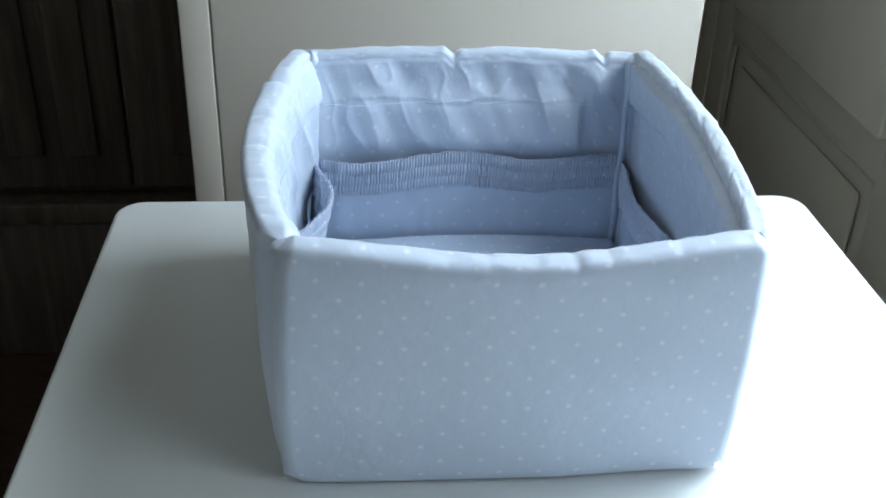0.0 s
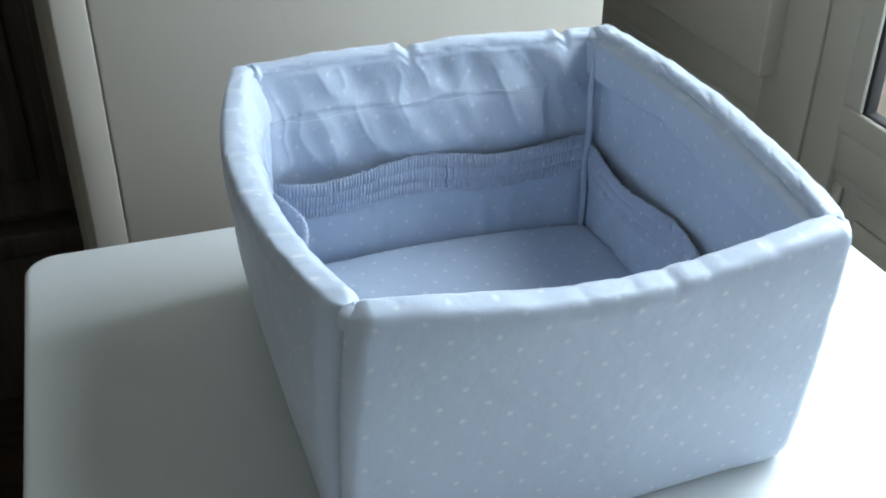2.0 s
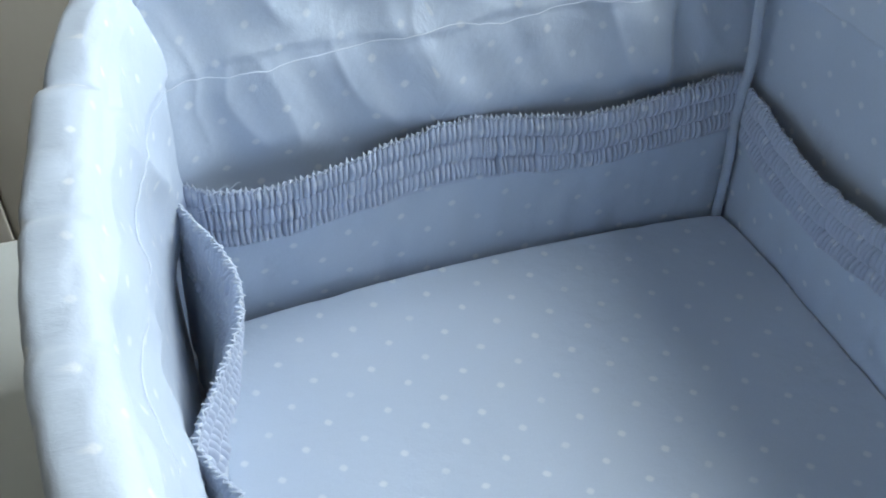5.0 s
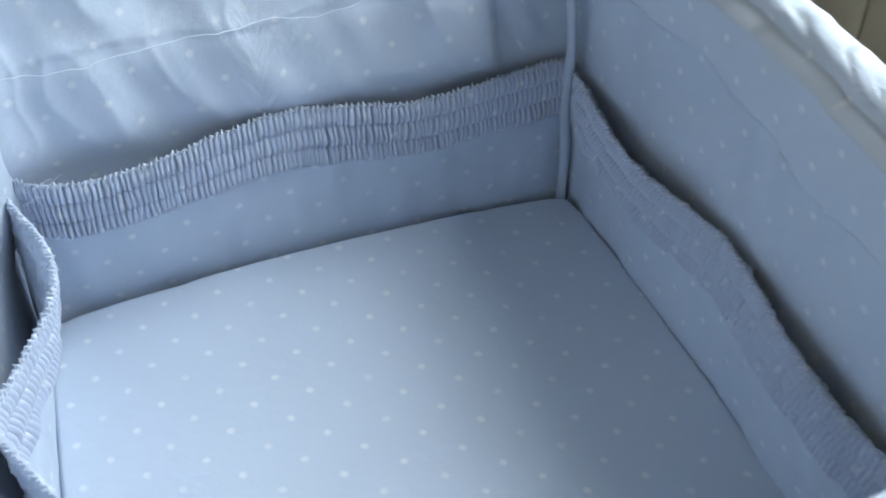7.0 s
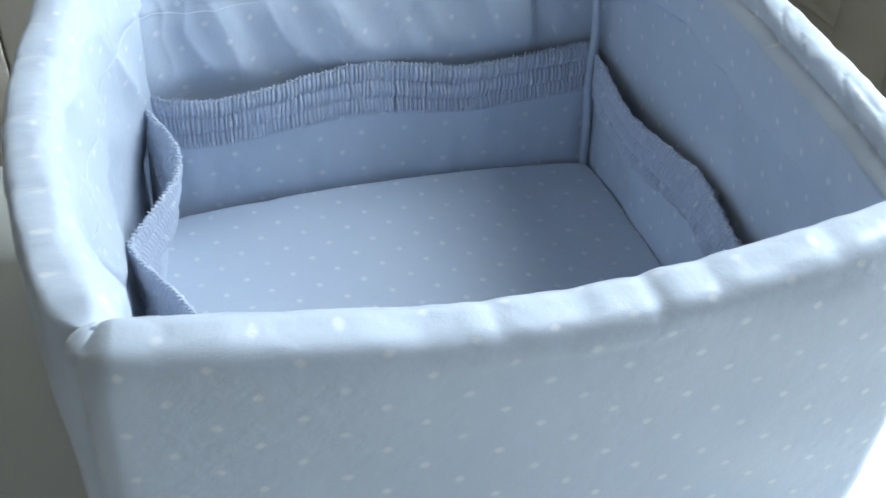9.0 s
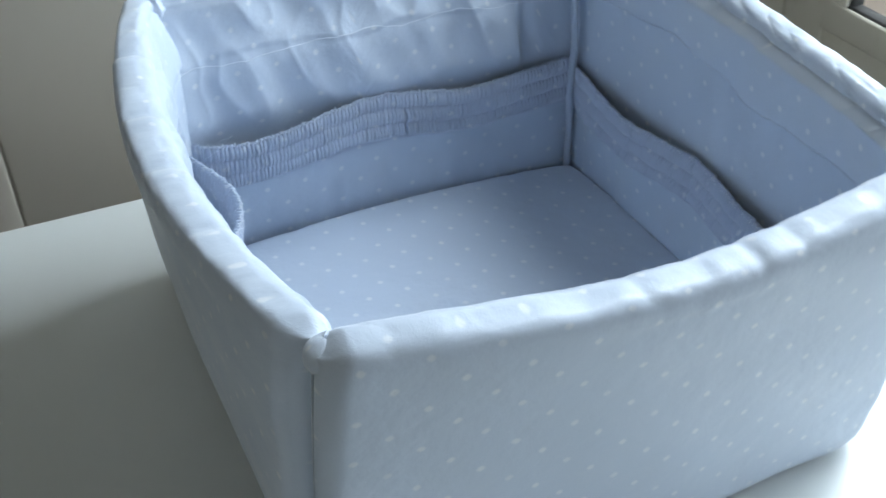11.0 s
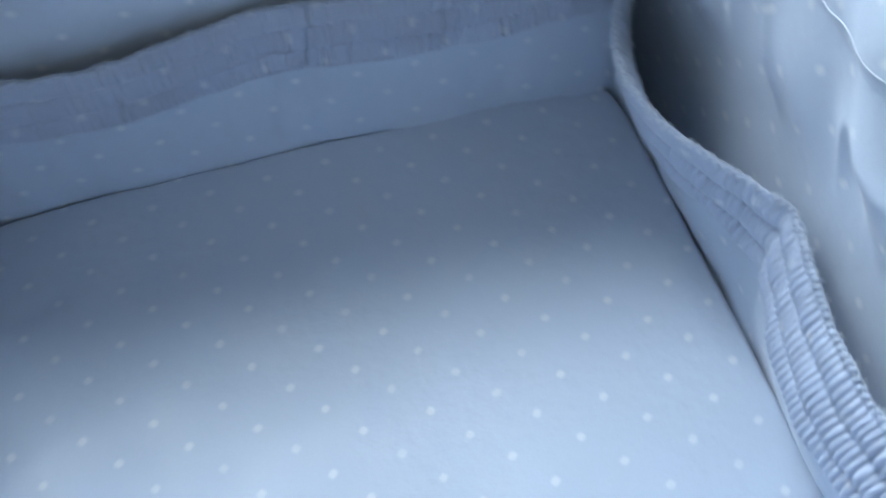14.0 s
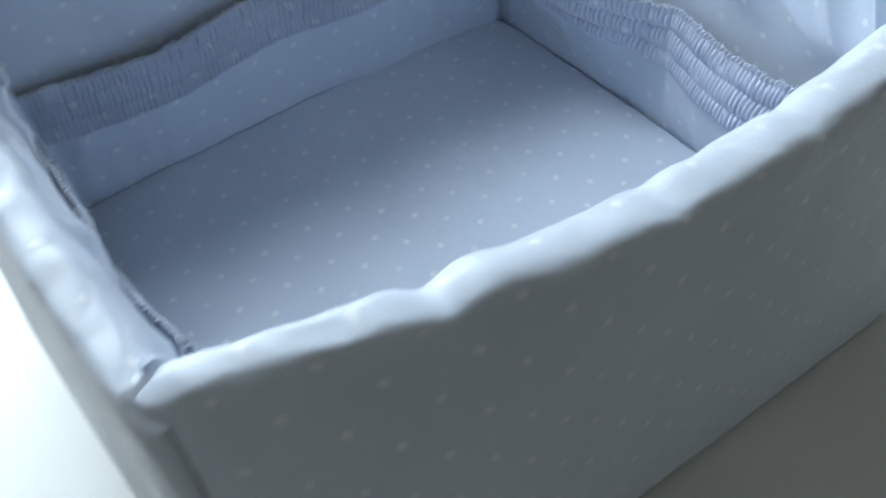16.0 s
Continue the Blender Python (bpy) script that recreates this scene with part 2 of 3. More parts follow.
def panel_door(name, y0, y1, glazed, first=0.103, last=0.103):
    """One leaf of the painted door: stiles and rails, a lower panel, and above it a panel or a pane with its mouldings."""
    yc = (y0 + y1) / 2
    d = holder(name, 0.77, yc, 0.0, "ivory painted glazed door leaf with a moulded frame" if glazed else "ivory painted panelled door leaf standing closed", "door", "structure")
    up = 0.633  # lower edge of the upper field
    put = lambda n, bm, m, l="": keep_under(part(n, bm, m, None, l), d)
    put("stile", box(0.75, y0 + 0.0025, 0.01, 0.79, y0 + first, 2.65, 0.003), M_DOOR)
    put("stile", box(0.75, y1 - last, 0.01, 0.79, y1 - 0.0025, 2.65, 0.003), M_DOOR)
    put("rail", box(0.751, y0 + first, 0.01, 0.789, y1 - last, 0.16, 0.002), M_DOOR)
    put("rail", box(0.751, y0 + first, 0.562, 0.789, y1 - last, up, 0.002), M_DOOR)
    put("rail", box(0.751, y0 + first, 2.55, 0.789, y1 - last, 2.65, 0.002), M_DOOR)
    put("lower_panel", box(0.766, y0 + first, 0.16, 0.782, y1 - last, 0.562), M_DOOR)
    put("panel_moulding", ring(0.758, 0.7655, y0 + first, y1 - last, 0.16, 0.562, 0.022, 0.006), M_DOOR)
    put("panel_field", box(0.757, y0 + first + 0.06, 0.22, 0.7655, y1 - last - 0.06, 0.502, 0.007, 2), M_DOOR)
    if glazed:
        put("glazing_bead", ring(0.743, 0.7495, y0 + first, y1 - last, up - 0.004, 2.552, 0.042, 0.004), M_DOOR)
        put("gasket", ring(0.7505, 0.77, y0 + first + 0.034, y1 - last - 0.034, up + 0.028, 2.52, 0.012, 0.002), M_GASKET, "black rubber glazing seal")
        pane = put("pane", box(0.776, y0 + first + 0.02, up + 0.014, 0.780, y1 - last - 0.02, 2.536), M_GLASS)
        pane.visible_shadow = False
    else:
        # a thick board stands proud of the upper field, bevelled all round
        put("upper_panel", box(0.764, y0 + first, up, 0.784, y1 - last, 2.55), M_DOOR)
        put("raised_board", box(0.716, y0 + 0.095, up + 0.012, 0.7635, y1 - 0.095, 2.54, 0.004, 3), M_DOOR)
        handle = put("door_handle", box(0.734, y0 + 0.011, 0.808, 0.7495, y0 + 0.037, 1.06, 0.003), M_METAL, "bright nickel handle plate")
        lever = part("lever", box(0.690, y0 + 0.017, 0.985, 0.734, y0 + 0.031, 0.999, 0.003), M_METAL, None)
        lever.parent, lever.matrix_parent_inverse = handle, Matrix.Identity(4)
    return d


panel_door("door_1", 0.774, 1.76, False, 0.129)
panel_door("door_2", -0.15, 0.774, True, 0.103, 0.077)
panel_door("door_3", -1.10, -0.15, True)

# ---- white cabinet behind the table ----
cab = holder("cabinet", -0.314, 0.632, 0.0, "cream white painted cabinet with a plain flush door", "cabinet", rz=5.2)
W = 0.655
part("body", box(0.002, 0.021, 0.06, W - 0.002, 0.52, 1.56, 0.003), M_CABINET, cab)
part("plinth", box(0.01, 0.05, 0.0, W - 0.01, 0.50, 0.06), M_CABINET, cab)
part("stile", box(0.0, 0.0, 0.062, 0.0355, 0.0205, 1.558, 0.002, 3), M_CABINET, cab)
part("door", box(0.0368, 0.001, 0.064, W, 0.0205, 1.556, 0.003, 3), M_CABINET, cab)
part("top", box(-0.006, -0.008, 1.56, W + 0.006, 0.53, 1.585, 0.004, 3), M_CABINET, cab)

# ---- dark wardrobe in the shade ----
ward = holder("wardrobe", -1.15, 1.25, 0.0, "tall dark brown wooden wardrobe standing in deep shade", "wardrobe")
part("body", box(-0.80, 0.03, 0.36, 1.10, 0.58, 2.2, 0.004), M_DARK, ward)
part("plinth", box(-0.80, 0.0, 0.0, 1.10, 0.58, 0.31, 0.004), M_DARK, ward)
part("ledge", box(-0.81, -0.02, 0.312, 1.11, 0.58, 0.358, 0.006), M_DARK, ward)
for i in range(4):
    x0 = -0.795 + i * 0.472
    dd = part("door", box(x0, 0.008, 0.38, x0 + 0.466, 0.029, 2.18, 0.004), M_DARK, ward)
    for j in range(4):
        part("groove_strip", box(x0 + 0.05 + j * 0.10, -0.001, 0.45, x0 + 0.115 + j * 0.10, 0.0075, 2.10, 0.004), M_DARK, dd)

# ---- table ----
table = holder("side_table", 0.02, 0.09, 0.0, "small white laminate table with rounded corners", "table")


def rounded_slab(x0, y0, x1, y1, z0, z1, radius, edge):
    bm = bmesh.new()
    ring_pts = []
    for cx, cy, a0 in ((x1 - radius, y1 - radius, 0), (x0 + radius, y1 - radius, 90), (x0 + radius, y0 + radius, 180), (x1 - radius, y0 + radius, 270)):
        for i in range(13):
            a = radians(a0 + 90 * i / 12)
            ring_pts.append((cx, cy, math.cos(a), math.sin(a)))
    layers = []
    for k in range(9):
        a = radians(-90 + 180 * k / 8)
        off = radius - edge + edge * math.cos(a)
        z = (z0 + edge if k < 4 else z1 - edge) + edge * math.sin(a) if k != 4 else (z0 + z1) / 2
        layers.append([bm.verts.new((cx + off * c, cy + off * s, z)) for cx, cy, c, s in ring_pts])
    n = len(ring_pts)
    for lo, hi in zip(layers, layers[1:]):
        for i in range(n):
            f = bm.faces.new((lo[i], lo[(i + 1) % n], hi[(i + 1) % n], hi[i]))
            f.smooth = True
    bm.faces.new(layers[-1])
    bm.faces.new(layers[0][::-1])
    return bm


TX0, TX1, TY0, TY1 = -0.376, 0.416, -0.30, 0.487
keep_under(part("tabletop", rounded_slab(TX0, TY0, TX1, TY1, TOP - 0.024, TOP, 0.032, 0.006), M_TABLE), table)
for lx in (TX0 + 0.05, TX1 - 0.05):
    for ly in (TY0 + 0.05, TY1 - 0.05):
        keep_under(part("leg", box(lx - 0.02, ly - 0.02, 0.0, lx + 0.02, ly + 0.02, TOP - 0.024, 0.004), M_TABLE), table)
for y in (TY0 + 0.05, TY1 - 0.05):
    keep_under(part("apron", box(TX0 + 0.07, y - 0.009, TOP - 0.10, TX1 - 0.07, y + 0.009, TOP - 0.0245, 0.002), M_TABLE), table)
for x in (TX0 + 0.05, TX1 - 0.05):
    keep_under(part("apron", box(x - 0.009, TY0 + 0.07, TOP - 0.10, x + 0.009, TY1 - 0.07, TOP - 0.0245, 0.002), M_TABLE), table)

# ---- the padded fabric basket ----
basket = new("storage_basket")
tagged(basket, "light blue padded cotton basket with white dots and gathered pockets", "basket")
basket.matrix_world = pose(0, 0.18, TOP)
THICK = 0.029


def half_at(z):
    """Half the padding's thickness at a height: thin at the foot, full at the rim."""
    return 0.007 + 0.0035 * ease(TOP, TOP + 0.12, z) + (THICK / 2 - 0.0105) * ease(TOP + 0.14, TOP + 0.205, z)



class Wall:
    """One padded side: its centre line at the foot and at the rim, its outward bow, and the height of its rim."""

    def __init__(self, foot, rim, bow, out, rim_z, seed, power=1.4):
        self.f0, self.f1 = (np.array(p, float) for p in foot)
        self.r0, self.r1 = (np.array(p, float) for p in rim)
        self.bow, self.out, self.rim_z, self.seed = bow, np.array(out, float), rim_z, seed
        self.power = power
        self.along = abs(out[1]) > 0.5
        self.length = float(np.linalg.norm(self.r1 - self.r0))

    def centre(self, u, z):
        h = np.clip((z - TOP) / 0.215, -0.05, 1.1)[..., None]
        u1 = u[..., None]
        low = self.f0 * (1 - u1) + self.f1 * u1
        high = self.r0 * (1 - u1) + self.r1 * u1
        arch = np.clip(np.sin(np.pi * np.clip(u, 0, 1)), 0, 1) ** 0.85
        bulge = (self.bow * np.clip(h[..., 0], 0, 1.1) ** self.power + 0.002) * arch
        # the corners stand out a little at mid height
        swell = 0.0038 * np.sin(np.pi * np.clip(h, 0, 1))
        if self.along:
            swell = swell * np.clip((u1 - 0.5) * 2, -1, 1) * (self.f1 - self.f0) / np.linalg.norm(self.f1 - self.f0)
        else:
            swell = swell * self.out
        return low + (high - low) * h + self.out * bulge[..., None] + swell

    def face(self, u, z, off):
        """A place off metres outward from the centre line (inward: minus)."""
        xy = self.centre(u, z) + self.out * np.asarray(off)[..., None]
        return np.concatenate([xy, z[..., None]], -1)


FL, FR, BR, BL = (-0.161, 0.0125), (0.1570, 0.005), (0.168, 0.370), (-0.158, 0.378)
gFL, gFR, gBR, gBL = (-0.1645, 0.029), (0.1645, 0.023), (0.168, 0.362), (-0.166, 0.365)
fFL, fFR, fgFL, fgFR = (-0.1635, 0.0), (0.1625, 0.0), (-0.1675, 0.018), (0.1710, 0.018)  # the front laps over the ends of the sides
walls = {
    "front": Wall((fgFL, fgFR), (fFL, fFR), 0.012, (0, -1), lambda u: 0.9738 - 0.0085 * np.sin(np.pi * u) ** 1.3 + 0.0015 * np.sin(9 * u), 3),
    "right": Wall((gFR, gBR), (FR, BR), 0.0135, (1, 0), lambda u: 0.9725 - 0.002 * u + 0.002 * np.sin(np.pi * u), 5, 1.0),
    "back": Wall((gBR, gBL), (BR, BL), 0.006, (0, 1), lambda u: 0.9650 + 0.002 * np.sin(np.pi * u) - 0.0009 * np.sin(14 * u), 7),
    "left": Wall((gBL, gFL), (BL, FL), 0.0268, (-1, 0), lambda u: 0.9695 + 0.003 * u - 0.0050 * np.sin(np.pi * u), 9),
}
BELLY = {"front": 0.001, "right": 0.002, "back": 0.012, "left": 0.003}  # how far the outer cloth swells
# dents in the rims: metres along, depth, half width
NOTCHES = {
    "front": ((0.136, 0.0006, 0.004), (0.166, 0.0007, 0.006), (0.193, 0.0012, 0.004), (0.216, 0.0007, 0.004), (0.262, 0.0008, 0.005)),
    "right": ((0.142, 0.0008, 0.005), (0.235, 0.0008, 0.005)),
    "back": ((0.036, 0.0040, 0.004), (0.182, 0.0045, 0.0045)),
    "left": ((0.079, 0.0048, 0.007), (0.155, 0.0024, 0.005), (0.213, 0.0018, 0.005), (0.278, 0.0014, 0.005)),
}
HEM = 0.047  # depth of the turned-over rim inside


def inner_relief(side, s, z, rim):
    """How far the lining stands off the padding, in metres, s metres along and at height z."""
    w = walls[side]
    below = rim - z
    flap = (0.0090 if side == "right" else 0.0016) * ease(HEM + 0.0012, HEM - 0.0012, below + (0.006 * soft(s * 22, s * 0, w.seed + 40) if side == "right" else 0.003 * soft(s * 40, s * 0, w.seed + 40)))
    loose = (ease(0.012, 0.045, below) if side in ("front", "right") else ease(0.003, 0.025, below)) * ease(0.105, 0.140, z - TOP)
    amount = {"front": 0.0115, "right": 0.0030, "back": 0.0105, "left": 0.0095}[side]
    slant = {"front": 0.55, "right": 0.2, "back": 0.36, "left": 0.5}[side]
    q = s + slant * below
    ridge = 1 - np.abs(soft(q * 30 + 5, below * 6, w.seed + 2))
    folds = soft(q * 38, below * 7, w.seed) * 0.7 + soft(q * 75, below * 12, w.seed + 1) * 0.14 + (0.45 * ridge ** 4 if side in ("left", "front") else 0.20 * (1 - np.abs(soft((q + 0.006 * soft(s * 20, below * 45, w.seed + 6)) * 58 + 3, below * 16, w.seed + 4))) ** 3 if side == "back" else 0.0)
    calm = ease(0.005, 0.045, s) * ease(w.length - 0.005, w.length - 0.045, s)
    lining = flap + loose * amount * folds * calm
    if side == "back":
        lining = lining + 0.008 * np.exp(-((s - w.length + 0.008) / 0.020) ** 2) * ease(0.010, 0.05, below) * ease(0.06, 0.10, z - TOP)
        # the lining is puffed out but for the last stretch by the right-hand corner
        lining = lining + 0.008 * ease(0.052, 0.060, s) * ease(0.028, 0.060, below) * ease(0.345, 0.30, s) * ease(0.100, 0.132, z - TOP)
    if side == "left":
        # by the far corner the lining puffs in and leaves a gap to the next side
        lining = lining + 0.013 * np.exp(-((s - 0.010) / 0.030) ** 2) * ease(0.006, 0.05, below) * ease(0.06, 0.10, z - TOP)
        lining = lining + 0.006 * ease(0.02, 0.08, below) * (0.5 + 0.5 * np.sin(s * 34 + 1.0)) * ease(0.03, 0.09, s) * ease(0.36, 0.30, s) * ease(0.095, 0.130, z - TOP)
    if side == "front":
        lining = lining + 0.006 * ease(0.02, 0.08, below) * (0.5 + 0.5 * np.sin(s * 30 + 0.4)) * ease(0.0, 0.05, s) * ease(0.33, 0.27, s) * ease(0.095, 0.130, z - TOP)
    return lining


def padded_side(side, lead, label):
    """The padded wall as one closed tube: foot, outer face, rolled rim, inner face."""
    w = walls[side]
    cols, rim_rows, out_rows, in_rows = 340, 26, 64, 104
    grow = lead / w.length
    q = np.linspace(-1, 1, cols)
    u = 0.5 + (0.5 + grow) * np.sign(q) * (1 - (1 - np.abs(q)) ** 1.25)
    # closer columns at the rounded ends
    s_all = (u * w.length)
    end = np.minimum(s_all - s_all[0], s_all[-1] - s_all)
    round_end = np.sqrt(np.clip(1 - (1 - np.clip(end / 0.011, 0, 1)) ** 2, 0.0025, 1))
    rim = w.rim_z(np.clip(u, 0, 1)) - 0.006 * (1 - ease(0.0, 0.014, end)) 
    lump = {"front": 0.5, "left": 0.65, "back": 0.7, "right": 0.8}[side]
    rim = rim + lump * 0.0008 * soft(s_all * 70, s_all * 0, w.seed + 20) + lump * 0.0009 * soft(s_all * 25, s_all * 0, w.seed + 21)
    for at, deep, wide in NOTCHES[side]:
        rim = rim - deep * np.exp(-((s_all - at) / wide) ** 2) + 0.35 * deep * np.exp(-((s_all - at - 2.4 * wide) / wide) ** 2)
    half = THICK / 2 * {"left": 0.70 + 0.19 * ease(0.0, 0.12, s_all), "back": 0.60, "right": 0.64}.get(side, 1.0) * (0.97 + lump * 0.035 * soft(s_all * 22, s_all * 0 + 3, w.seed + 22) + lump * 0.03 * soft(s_all * 60, s_all * 0 + 5, w.seed + 23))
    fall = np.maximum(half, {"left": 0.014, "back": 0.012}.get(side, 0.0))  # height of the sloping outer shoulder
    rows, uvs = [], []
    foot0 = TOP + 0.0015
    foot = foot0
    for k in range(out_rows):
        v = k / out_rows
        foot = foot0 + 0.008 * (1 - ease(0.0, 0.022, end)) ** 1.5
        z = foot + (rim - fall - foot) * v
        low = np.clip((z - foot) / 0.016, 0, 1)
        off = np.minimum(half, half_at(z)) * (np.sqrt(np.clip(1 - (1 - low) ** 2, 0, 1)) * 0.75 + 0.25)
        below = rim - z
        puck = np.exp(-below / 0.012) * 0.0009 * soft(s_all * 95, below * 25, w.seed + 30)
        flat = 0.0016 * soft(s_all * 11, z * 11, w.seed + 31) + 0.0007 * soft(s_all * 30 + z * 9, z * 22, w.seed + 32)
        flat = flat + BELLY[side] * np.sin(np.pi * np.clip(v, 0, 1) ** 0.8) * np.sin(np.pi * np.clip(u, 0, 1)) ** 0.5
        near = np.exp(-end / 0.02) * 0.0010 * soft(s_all * 30, z * 60, w.seed + 33)
        rows.append(w.face(u, z, (off + puck + flat + near) * round_end))
        uvs.append(np.stack([s_all, z - foot0], -1))
    foot = foot0
    top_v = rim - fall - foot
    corner = np.exp(-end / 0.016)
    for k in range(rim_rows):
        a = np.pi * k / (rim_rows - 1)
        arc = a * THICK / 2
        crease = 1 - np.abs(soft(s_all * 46 + 1.2 * a, s_all * 0 + a * 0.9, w.seed + 36))
        puck = 0.0006 * np.sin(a / 2 + 0.6) * soft(s_all * 120, s_all * 0 + a * 1.4, w.seed + 30) - (0.0016 if side == "right" else 0.0010) * crease ** 8 * ease(0.3, 2.2, a) + 0.0015 * np.exp(-end / 0.032) * soft(s_all * 75 + 1.6 * a, s_all * 0 + a * 0.5, w.seed + 37) * np.sin(a) + 0.0007 * corner * soft(s_all * 130, s_all * 0 + a * 0.8, w.seed + 34)
        r = half + puck * lump
        lip = lump * 0.0008 * soft(s_all * 48, s_all * 0 + a * 2, w.seed + 35) * np.sin(a)
        drop = fall if a < np.pi / 2 else half
        z = rim - drop + (drop + puck * lump + lip) * np.sin(a) ** 0.86
        rows.append(w.face(u, z, r * np.sign(np.cos(a)) * np.abs(np.cos(a)) ** ({"left": 0.36, "back": 0.45}.get(side, 0.55) if a < np.pi / 2 else 0.82) * round_end))
        uvs.append(np.stack([s_all, top_v + arc], -1))
    for k in range(1, in_rows + 1):
        v = k / in_rows
        z = rim - half - (rim - half - foot - 0.004) * v
        below = rim - z
        puck = np.exp(-(below - 0.01) / 0.014) * (0.0004 if side == "back" else 0.0008) * soft(s_all * 90, s_all * 0 + 4.4 + below * 20, w.seed + 30)
        off = -(np.minimum(half, half_at(z)) + puck + inner_relief(side, s_all, z, w.rim_z(np.clip(u, 0, 1))) * ease(0.0, 0.006 if side in ("left", "back") else 0.02, end))
        rows.append(w.face(u, z, off * round_end))
        uvs.append(np.stack([s_all, top_v + np.pi * THICK / 2 + below - half], -1))
    pts = np.array(rows) - np.array([0, 0.18, TOP])
    return sheet("padded_side", pts, np.array(uvs), M_FABRIC, basket, True, label)


padded_side("front", 0.001, "outer side of dotted blue cotton with a puckered rim")
padded_side("back", 0.009, "side with a loosely wrinkled satin-like lining")
padded_side("left", 0.003, "side with a loose wrinkled lining bowed outward")
padded_side("right", 0.009, "side with a flat lining in the shade")

# bottom cushion
n = 220
gx, gy = np.meshgrid(np.linspace(-1, 1, n), np.linspace(-1, 1, n))
ex = np.sign(gx) * (1 - (1 - np.abs(gx)) ** 1.7)
ey = np.sign(gy) * (1 - (1 - np.abs(gy)) ** 1.7)
bx = 0.002 + 0.1590 * ex * (1 + 0.010 * np.cos(np.pi * ey / 2))
by = 0.1880 + 0.1614 * ey * (1 + 0.010 * np.cos(np.pi * ex / 2))
edge_d = np.minimum(0.1590 * (1 - np.abs(ex)), 0.1592 * (1 - np.abs(ey)))
corner_in = 0.0045 * np.abs(ex) ** 14 * np.abs(ey) ** 14
bx, by = bx - corner_in * np.sign(ex), by - corner_in * np.sign(ey)
lift = np.sqrt(np.clip(1 - (1 - np.clip(edge_d / 0.005, 0, 1)) ** 2, 0, 1))
bz = 0.006 + 0.0155 * lift + 0.0010 * ease(0.0, 0.10, edge_d) + 0.0007 * soft(bx * 14 + by * 20, by * 6 - bx * 6, 60) * lift
# the board is arched up along the back and a little along the right
bz = bz + 0.0085 * np.exp(-0.1592 * (1 - ey) / 0.045) * np.cos(np.pi * ex / 2) ** 0.8 + 0.0045 * np.exp(-0.1590 * (1 - ex) / 0.04) * np.cos(np.pi * ey / 2) ** 0.8
# small tucks where the cover is sewn to the edge
bz = bz - 0.0022 * np.exp(-edge_d / 0.005) * np.abs(soft((bx + by) * 45, (bx - by) * 45, 61)) ** 2 * lift
row_a, row_b = np.array((0.02912, -0.00203)), np.array((-0.00087, 0.02789))
cell = np.linalg.inv(np.stack([row_a, row_b], 1))
cloth = np.einsum("ij,klj->kli", cell, np.stack([bx + 0.01168, by - 0.12144], -1)) + 0.42
sheet("bottom_cushion", np.stack([bx, by - 0.18, bz], -1), cloth * 0.0287, M_FABRIC, basket, False, "flat padded bottom covered in dotted cotton")


